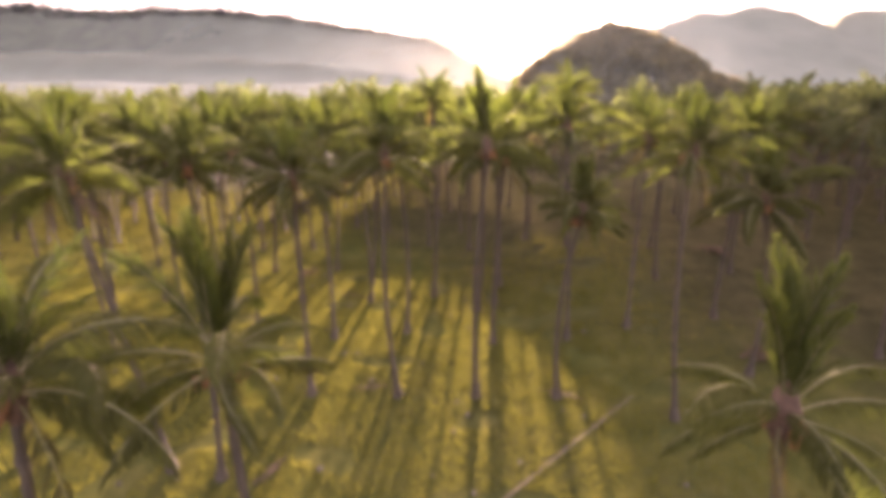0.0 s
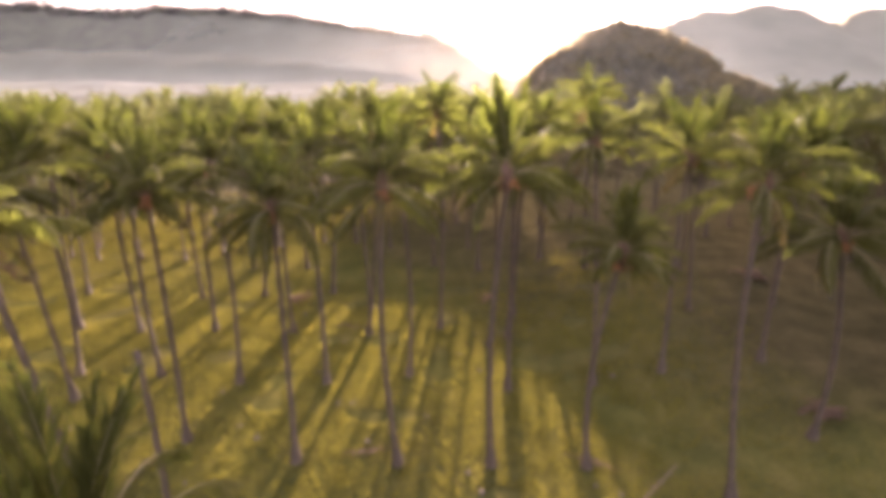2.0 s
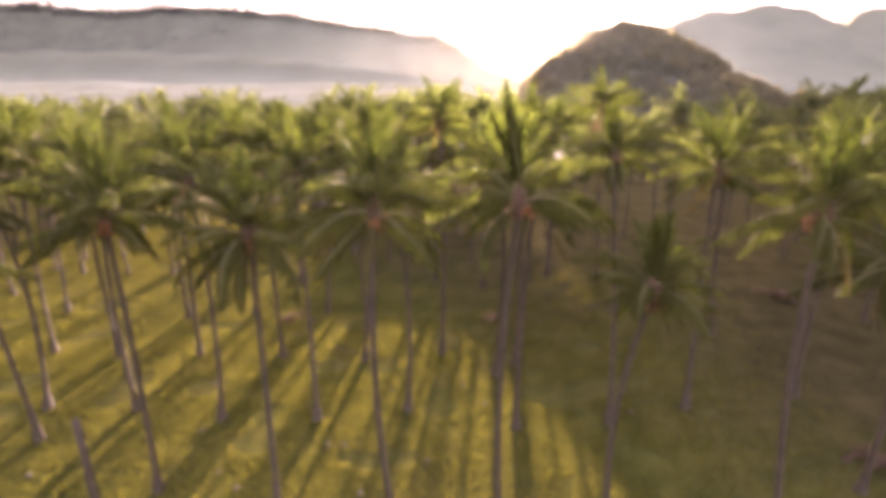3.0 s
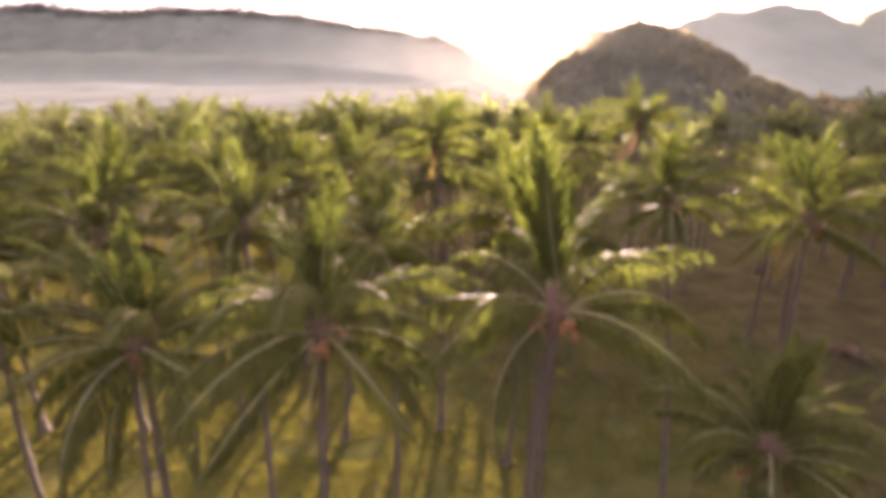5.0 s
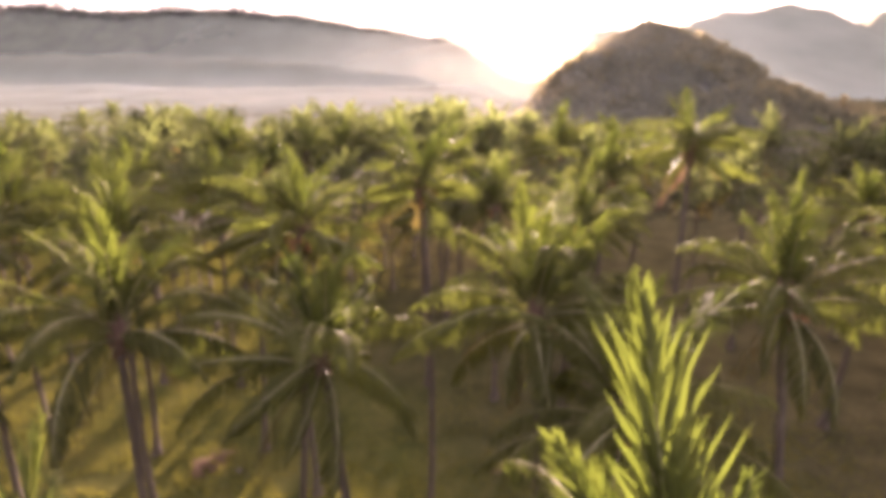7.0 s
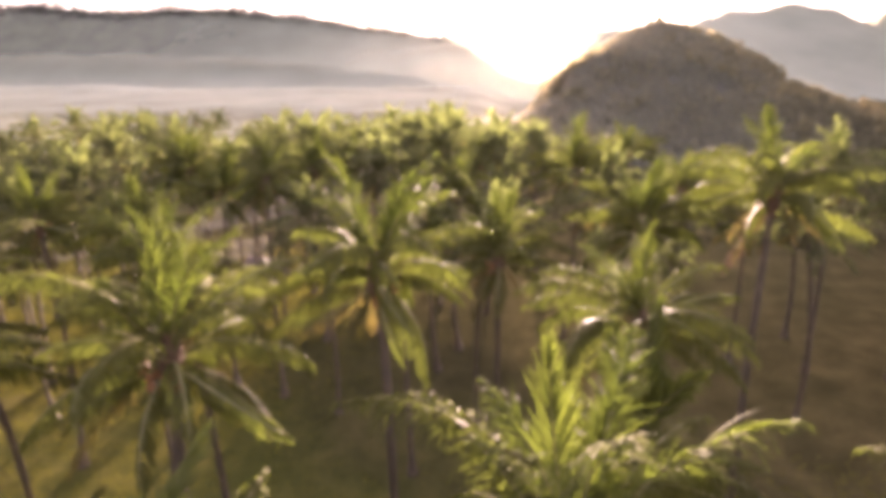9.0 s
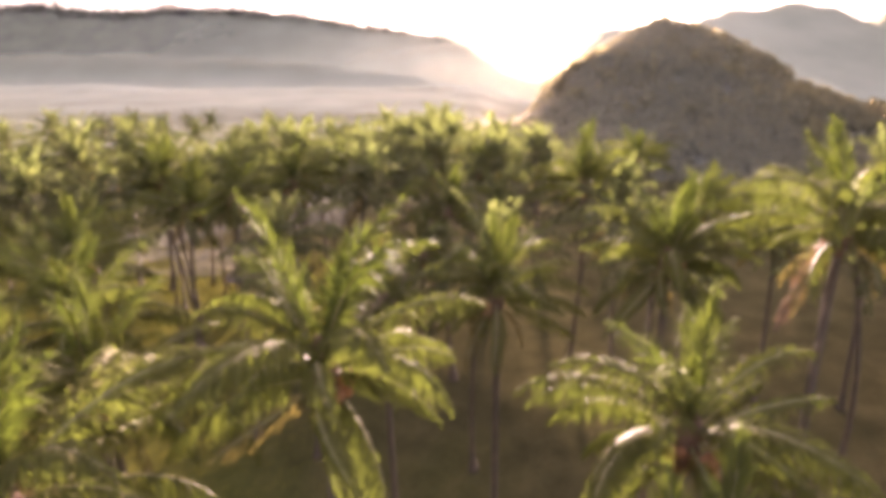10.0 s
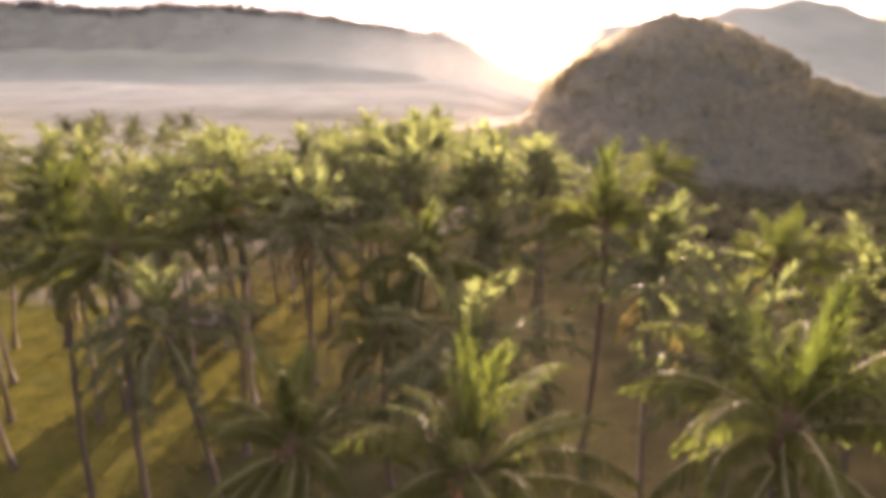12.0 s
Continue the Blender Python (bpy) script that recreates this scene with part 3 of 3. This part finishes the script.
GROVE_CROWNS = [grove_crown(s) for s in range(60, 66)]


def grove_palm(x, y, h, rng):
    palm = new("coconut_palm")
    palm.matrix_basis = pose(x, y, ground_height(x, y))
    top = Vector((rng.uniform(-1.2, 1.2), rng.uniform(-1.2, 1.2), h))
    part("trunk", trunk_mesh(top, rng, 6, 0.85), palm)
    s = rng.uniform(0.98, 1.2)
    part("crown", rng.choice(GROVE_CROWNS), palm, Matrix.Translation(top) @ pose(0, 0, 0, rng.uniform(-6, 6), rng.uniform(-6, 6), rng.uniform(0, 360)) @ Matrix.Diagonal((s, s, s, 1)))
    tagged(palm, "coconut palm in the hazy grove with a shaggy backlit crown", "palm tree", "coconut palms of the grove")
    PLANTED.append((x, y))


FAR_CROWNS = [grove_crown(s, 12, 0.235) for s in range(70, 76)]
FAR_PALMS = []


def far_palms():
    """The palms that stand farthest back in the grove, too many to count, in one mesh."""
    rng = random.Random(71)
    verts, faces, slots = [], [], []
    for x, y, h in FAR_PALMS:
        top = Vector((rng.uniform(-1.2, 1.2), rng.uniform(-1.2, 1.2), h))
        s = rng.uniform(0.98, 1.2)
        place = pose(x, y, ground_height(x, y))
        high = place @ Matrix.Translation(top) @ pose(0, 0, 0, rng.uniform(-6, 6), rng.uniform(-6, 6), rng.uniform(0, 360)) @ Matrix.Diagonal((s, s, s, 1))
        for me, m, shift in ((trunk_mesh(top, rng, 5, 0.85), place, 3), (rng.choice(FAR_CROWNS), high, 0)):
            k = len(verts)
            verts += [m @ v.co for v in me.vertices]
            faces += [tuple(k + i for i in p.vertices) for p in me.polygons]
            slots += [p.material_index + shift for p in me.polygons]
            if shift:
                bpy.data.meshes.remove(me)
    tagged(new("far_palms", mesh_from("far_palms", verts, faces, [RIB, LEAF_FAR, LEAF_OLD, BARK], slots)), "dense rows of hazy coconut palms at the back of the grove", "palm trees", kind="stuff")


def in_grove(x, y):
    if y < 14 and abs(x) < 14 + 0.5 * y:
        return False
    if y < 72 and abs(x) < 18:
        return False
    if y < 70 and -45 < x < 30:
        return False
    if x > 0:
        if y > 92 and 9 < x < 0.9 * (y - 62) + 14:
            return False
        return y < 138 and x < 25 + 0.75 * y
    edge = 152 + 6 * noise.noise(Vector((x * 0.05, 0, 0))) - 34 * min(1.0, max(0.0, (-20 - x) / 12))
    return y < edge and -x < 30 + 0.95 * y


def grove():
    rng = random.Random(11)
    y = 6.0
    while y < 185:
        x = -188.4 + 0.08 * y
        while x < 140:
            px, py = x + rng.uniform(-0.9, 0.9), y + rng.uniform(-1.5, 1.5)
            stray = px < -28 and 118 < py < 175 and rng.random() < 0.06
            clearing = -24 < px < 0.9 * (py - 62) + 14 and 72 < py < 126
            odds = (0.55 if px > 3 else 0.8) if clearing else 0.92
            if (stray or in_grove(px, py) and rng.random() < odds) and all((px - a) ** 2 + (py - b) ** 2 > 15 for a, b in PLANTED):
                h = min(17.8, max(12.0, rng.gauss(15.6 - 0.6 * (px > 0), 1.3))) - 0.6 * ground_height(px, py)
                if py > 116 or abs(px) > 62 + 0.2 * py:
                    FAR_PALMS.append((px, py, h))
                    PLANTED.append((px, py))
                else:
                    grove_palm(px, py, h, rng)
            x += 6.6 if y < 74 else 5.2
        y += 9.0 if y < 74 else 6.2


grove()


def edge_palms():
    """Taller palms that stand out over the edge of the grove."""
    rng = random.Random(23)
    for x, y, h in ((-75.8, 204.6, 15.4), (-82.6, 184.6, 16.6), (-98.8, 239.9, 13.6), (-64.7, 131.4, 18.4), (-77.0, 170.0, 15.6), (-91.0, 186.0, 15.4), (-86.0, 199.0, 15.0), (-70.0, 172.0, 14.6), (62.5, 112.0, 19.4), (51.0, 113.0, 15.4), (-3.0, 138.0, 16.8), (-22.0, 152.0, 15.0)):
        grove_palm(x, y, h - ground_height(x, y), rng)


edge_palms()
far_palms()


# ---- scrub and trees on the slopes, far too many to count ----
def leaf_clumps(name, spots, leaves, leaf, mat, seed):
    """spots: (x, y, z, radius, height). Each clump is an uneven heap of small leaves, thinner towards its rim."""
    rng = np.random.default_rng(seed)
    verts, faces = [], []
    for x, y, z, r, h in spots:
        n = int(leaves * rng.uniform(0.7, 1.3))
        d = rng.normal(size=(n, 3))
        d /= np.linalg.norm(d, axis=1)[:, None]
        d[:, 2] = np.abs(d[:, 2]) * 1.0 - 0.15
        c = d * np.array([r, r, h]) * rng.uniform(0.55, 1.05, (n, 1)) + np.array([x, y, z])
        u = rng.normal(size=(n, 3))
        u /= np.linalg.norm(u, axis=1)[:, None]
        w = np.cross(u, rng.normal(size=(n, 3)))
        w /= np.linalg.norm(w, axis=1)[:, None]
        s = leaf * rng.uniform(0.6, 1.5, (n, 1))
        q = np.stack([c - u * s, c - w * s * 0.6, c + u * s, c + w * s * 0.6], axis=1).reshape(-1, 3)
        k = len(verts)
        verts += q.tolist()
        faces += [(k + 4 * i, k + 4 * i + 1, k + 4 * i + 2, k + 4 * i + 3) for i in range(n)]
    return new(name, mesh_from(name, verts, faces, [mat]))


def hill_scrub():
    rng = random.Random(31)
    spots = []
    while len(spots) < 7000:
        x, y = rng.uniform(-45, 215), rng.uniform(165, 330)
        z = cone_height(x, y)
        if z > 3.3:
            tall = noise.noise(Vector((x * 0.03, y * 0.03, 21))) > -0.05
            r = rng.choice((0.8, 1.1) if x < 27 and y < 300 else (1.5, 2.2, 3.0, 4.2) if tall else (1.2, 1.6, 2.0)) * rng.uniform(0.8, 1.2)
            spots.append((x, y, z - 0.3, r, r * rng.uniform(0.8, 1.6)))
    tagged(leaf_clumps("hill_scrub", spots, 25, 1.12, HAZED_SCRUB, 3), "dense brown-green scrub and small trees on the hill, coloured paler for haze", "shrubs", kind="stuff")


hill_scrub()


def foot_thicket():
    rng = random.Random(37)
    spots = []
    while len(spots) < 700:
        x, y = rng.uniform(8, 130), rng.uniform(96, 230)
        if cone_height(x, y) < 4 and y > 134 - 0.25 * x:
            r = rng.uniform(1.2, 3.0)
            spots.append((x, y, ground_height(x, y) - 0.2, r, r * rng.uniform(0.8, 1.4)))
    while len(spots) < 1180:
        x, y = rng.uniform(105, 420), rng.uniform(170, 520)
        if cone_height(x, y) < 4 and x > 0.55 * y:
            r = rng.uniform(2.5, 6.0)
            spots.append((x, y, ground_height(x, y) - 0.3, r, r * rng.uniform(0.9, 1.6)))
    tagged(leaf_clumps("thicket", spots, 52, 0.5, SHRUB, 5), "low tangled thicket along the foot of the hill", "shrubs", kind="stuff")


foot_thicket()


def far_woods():
    """The woods that run on beyond the foot of the hill, up to the far mountains."""
    rng = random.Random(61)
    spots = []
    while len(spots) < 1100:
        x, y = rng.uniform(150, 1000), rng.uniform(260, 1150)
        if cone_height(x, y) < 4 and x > 0.42 * y:
            r = rng.uniform(6, 12)
            spots.append((x, y, ground_height(x, y) - 0.5, r, r * rng.uniform(0.7, 1.2)))
    tagged(leaf_clumps("far_woods", spots, 40, 2.5, HAZED_SCRUB, 12), "hazy woods on the plain before the far mountains", "woods", kind="stuff")


far_woods()


def crest_palms():
    """The tiny palms along the crest of the far ridge."""
    rng = random.Random(41)
    verts, faces = [], []
    for i in range(1250):
        x = rng.uniform(-1150, -60)
        y = 1240 + rng.uniform(-40, 20)
        z = left_height(x, y) - 1
        h = rng.uniform(8, 17) * (0.75 + 0.35 * noise.noise(Vector((x * 0.02, 0, 3))))
        v, f = tube([(x, y, z), (x + rng.uniform(-1, 1), y, z + h)], [0.5, 0.35], 4)
        faces += [tuple(j + len(verts) for j in q) for q in f]
        verts += v
        for k in range(13):
            a, up = rng.uniform(0, 6.28), rng.uniform(-0.3, 1.0)
            d = Vector((math.cos(a), math.sin(a), up)).normalized()
            s = Vector((-math.sin(a), math.cos(a), 0)) * 0.9
            t = Vector((x, y, z + h))
            n = len(verts)
            verts += [t - s * 0.5, t + s * 0.5, t + d * 3.4 + s * 1.6, t + d * 3.4 - s * 1.6, t + d * 6.4 + Vector((0, 0, -2.2))]
            faces += [(n, n + 1, n + 2, n + 3), (n + 3, n + 2, n + 4)]
    tagged(new("crest_palms", mesh_from("crest_palms", verts, faces, [CREST])), "row of tiny hazy palms along the far ridge crest", "palm trees", kind="stuff")


crest_palms()


# ---- things on the grass ----
def snag(x, y, h):
    """A dead palm that has lost its crown."""
    rng = random.Random(77)
    ob = new("palm_snag", trunk_mesh(Vector((-0.3, 0.2, h)), rng, 9))
    ob.matrix_basis = pose(x, y, ground_height(x, y))
    tagged(ob, "dead grey palm trunk without a crown on the grass", "dead tree")


snag(-12.6, 27.6, 11.5)


def earth_bank(a, b, width, height):
    """A thin straight bank of pale earth along a shallow ditch."""
    a, b = Vector((*a, 0)), Vector((*b, 0))
    d = (b - a).normalized()
    w = Vector((-d.y, d.x, 0))
    rng = random.Random(3)
    verts, faces, n = [], [], 46
    section = ((-1.0, -0.05), (-0.6, 0.7), (0.0, 1.0), (0.55, 0.75), (1.0, -0.05))
    for i in range(n + 1):
        p = a.lerp(b, i / n) + w * rng.uniform(-0.05, 0.05)
        k = rng.uniform(0.75, 1.2)
        for u, v in section:
            verts.append(p + w * u * width * k + Vector((0, 0, v * height * k + ground_height(p.x, p.y))))
    m = len(section)
    faces = [(i * m + j, i * m + j + 1, (i + 1) * m + j + 1, (i + 1) * m + j) for i in range(n) for j in range(m - 1)]
    tagged(new("earth_bank", mesh_from("earth_bank", verts, faces, [EARTH], smooth=True)), "narrow straight bank of pale bare earth across the grass", "earth bank", kind="structure")


earth_bank((-0.2, 22.9), (12.6, 37.2), 0.075, 0.08)


def brush_heap(x, y, r, seed):
    """Dead fronds raked into a heap, each one bent over the pile."""
    rng = random.Random(seed)
    heap = new("frond_heap")
    heap.matrix_basis = pose(x, y, ground_height(x, y))
    for i in range(9):
        v, f, q = frond_geometry(rng, r * rng.uniform(1.1, 1.7), rng.uniform(22, 48), rng.uniform(-60, -35), 16, 0.1, 0.6, 0.16, 0.15, 3, 5)
        a = rng.uniform(0, 360)
        part("dead_frond", mesh_from("dead_frond", v, f, [LEAF_DEAD, LEAF_DEAD], q), heap, pose(rng.uniform(-0.5, 0.5) * r, rng.uniform(-0.5, 0.5) * r, 0.05, 0, 0, a) @ Matrix.Translation((0, -0.5 * r, 0)))
    tagged(heap, "heap of reddish-brown dead palm fronds on the grass", "brush heap", "frond heaps")


brush_heap(23.6, 41.2, 1.7, 1)
brush_heap(29.0, 63.4, 2.0, 2)
brush_heap(-17.1, 63.6, 1.7, 3)
brush_heap(2.5, 63.4, 1.2, 4)


def husk_mesh(seed):
    rng = random.Random(seed)
    v, f = blob(rng, 0.17, 0.75, 0.22)
    return mesh_from("coconut_husk", [p + Vector((0, 0, 0.09)) for p in v], f, [HUSK])


def litter():
    """Husks and single fallen fronds strewn over the grass."""
    rng = random.Random(19)
    husks = [husk_mesh(k) for k in range(3)]
    for i in range(44):
        x, y = rng.uniform(-26, 14), rng.uniform(24, 64)
        ob = new("coconut_husk", husks[i % 3])
        ob.matrix_basis = pose(x, y, ground_height(x, y), 0, 0, rng.uniform(0, 360)) @ Matrix.Diagonal((*[rng.uniform(0.6, 1.15)] * 3, 1))
        tagged(ob, "dry brown coconut husk lying on the grass", "husk", "husks on the grass")
    flat = []
    for k in range(3):
        v, f, q = frond_geometry(rng, 3.2, 7, -6, 22, 0.02, 0.05, 0.09, 0.25, 3, 6)
        flat.append(mesh_from("fallen_frond", [Vector((p.x, p.y, max(0.02, p.z * 0.5 + 0.04))) for p in v], f, [LEAF_DEAD, LEAF_DEAD], q))
    for i in range(5):
        x, y = rng.uniform(-28, 22), rng.uniform(24, 66)
        ob = new("fallen_frond", flat[i % 3])
        ob.matrix_basis = pose(x, y, ground_height(x, y) + 0.02, 0, 0, rng.uniform(0, 360))
        tagged(ob, "fallen dry brown palm frond on the grass", "palm frond", "fallen fronds")


litter()


def hut(x, y, turn):
    """A low open hut: corner posts, a plank wall at the back and a weathered sheet roof in two slopes."""
    timber = plain("grey_timber", (0.10, 0.08, 0.065), (0.22, 0.18, 0.15), 3.0, 0.85, 0.01)
    tin = plain("weathered_roof_sheet", (0.13, 0.085, 0.07), (0.26, 0.185, 0.15), 0.8, 0.85, 0.01)
    h = new("hut")
    h.matrix_basis = pose(x, y, ground_height(x, y), 0, 0, turn)

    def box(name, cx, cy, cz, sx, sy, sz, mat, m=Matrix.Identity(4)):
        bm = bmesh.new()
        bmesh.ops.create_cube(bm, size=1.0, matrix=Matrix.Diagonal((sx, sy, sz, 1)))
        bmesh.ops.bevel(bm, geom=bm.edges[:], offset=min(sx, sy, sz) * 0.12, segments=1, affect="EDGES")
        me = bpy.data.meshes.new(name)
        bm.to_mesh(me)
        bm.free()
        me.materials.append(mat)
        part(name, me, h, Matrix.Translation((cx, cy, cz)) @ m)

    for px in (-2.4, 0, 2.4):
        for py in (-1.5, 1.5):
            box("post", px, py, 1.05, 0.14, 0.14, 2.2, timber)
    for k in range(9):
        box("plank", -2.22 + k * 0.555, 1.6, 1.05, 0.52, 0.04, 1.9, timber)
    for side in (-1, 1):
        verts, faces, n = [], [], 36
        for i in range(n + 1):
            u = -2.9 + 5.8 * i / n
            lift = 0.035 * math.cos(i * math.pi)
            verts += [Vector((u, side * 2.05, 1.98 + lift)), Vector((u, 0.0, 2.95 + lift))]
        faces = [(2 * i, 2 * i + 2, 2 * i + 3, 2 * i + 1) for i in range(n)]
        k = len(verts)
        verts += [v - Vector((0, 0, 0.03)) for v in verts]
        faces += [(q[3] + k, q[2] + k, q[1] + k, q[0] + k) for q in faces]
        part("roof_slope", mesh_from("roof_slope", verts, faces, [tin]), h)
    box("ridge_cap", 0, 0, 3.0, 5.8, 0.34, 0.05, tin)
    tagged(h, "low hut with a weathered corrugated roof under the palms", "hut")


hut(-27.7, 113.6, -12)


# ---- grass: short tufts that catch the light ----
def grass_tufts():
    blade = leaf_material("grass_blade", (0.090, 0.086, 0.018), (0.165, 0.136, 0.032), (0.175, 0.175, 0.024), (0.31, 0.270, 0.038), 0.9, 0.55, True)
    rng = np.random.default_rng(8)
    parts = []
    for x0, x1, y0, y1, count in ((-56, 26, 6, 74, 230000), (-74, -6, 64, 136, 80000)):          # each patch thins out towards its rim
        p = np.column_stack([rng.uniform(x0, x1, count), rng.uniform(y0, y1, count)])
        rim = np.minimum(np.minimum(p[:, 0] - x0, x1 - p[:, 0]), np.minimum(p[:, 1] - y0, y1 - p[:, 1]))
        parts.append(p[rng.uniform(0, 16, count) < rim])
    spots = np.concatenate(parts)
    keep = [noise.noise(Vector((x * 0.25, y * 0.25, 0))) > -0.35 for x, y in spots]
    spots = spots[np.array(keep)]
    n = len(spots) * 3
    foot = np.repeat(spots, 3, axis=0) + rng.normal(0, 0.06, (n, 2))
    z = np.repeat([ground_height(x, y) - 0.02 for x, y in spots], 3)
    a = rng.uniform(0, 2 * np.pi, n)
    w, h = rng.uniform(0.02, 0.05, n), rng.uniform(0.06, 0.16, n)
    side = np.column_stack([np.cos(a) * w, np.sin(a) * w])
    lean = rng.normal(0, 0.05, (n, 2))
    left = np.column_stack([foot - side, z])
    right = np.column_stack([foot + side, z])
    tip = np.column_stack([foot + lean, z + h])
    verts = np.stack([left, right, tip], axis=1).reshape(-1, 3).tolist()
    faces = [(3 * i, 3 * i + 1, 3 * i + 2) for i in range(n)]
    tagged(new("grass", mesh_from("grass", verts, faces, [blade])), "short yellow-green grass tufts catching the low light", "grass", kind="stuff")


grass_tufts()
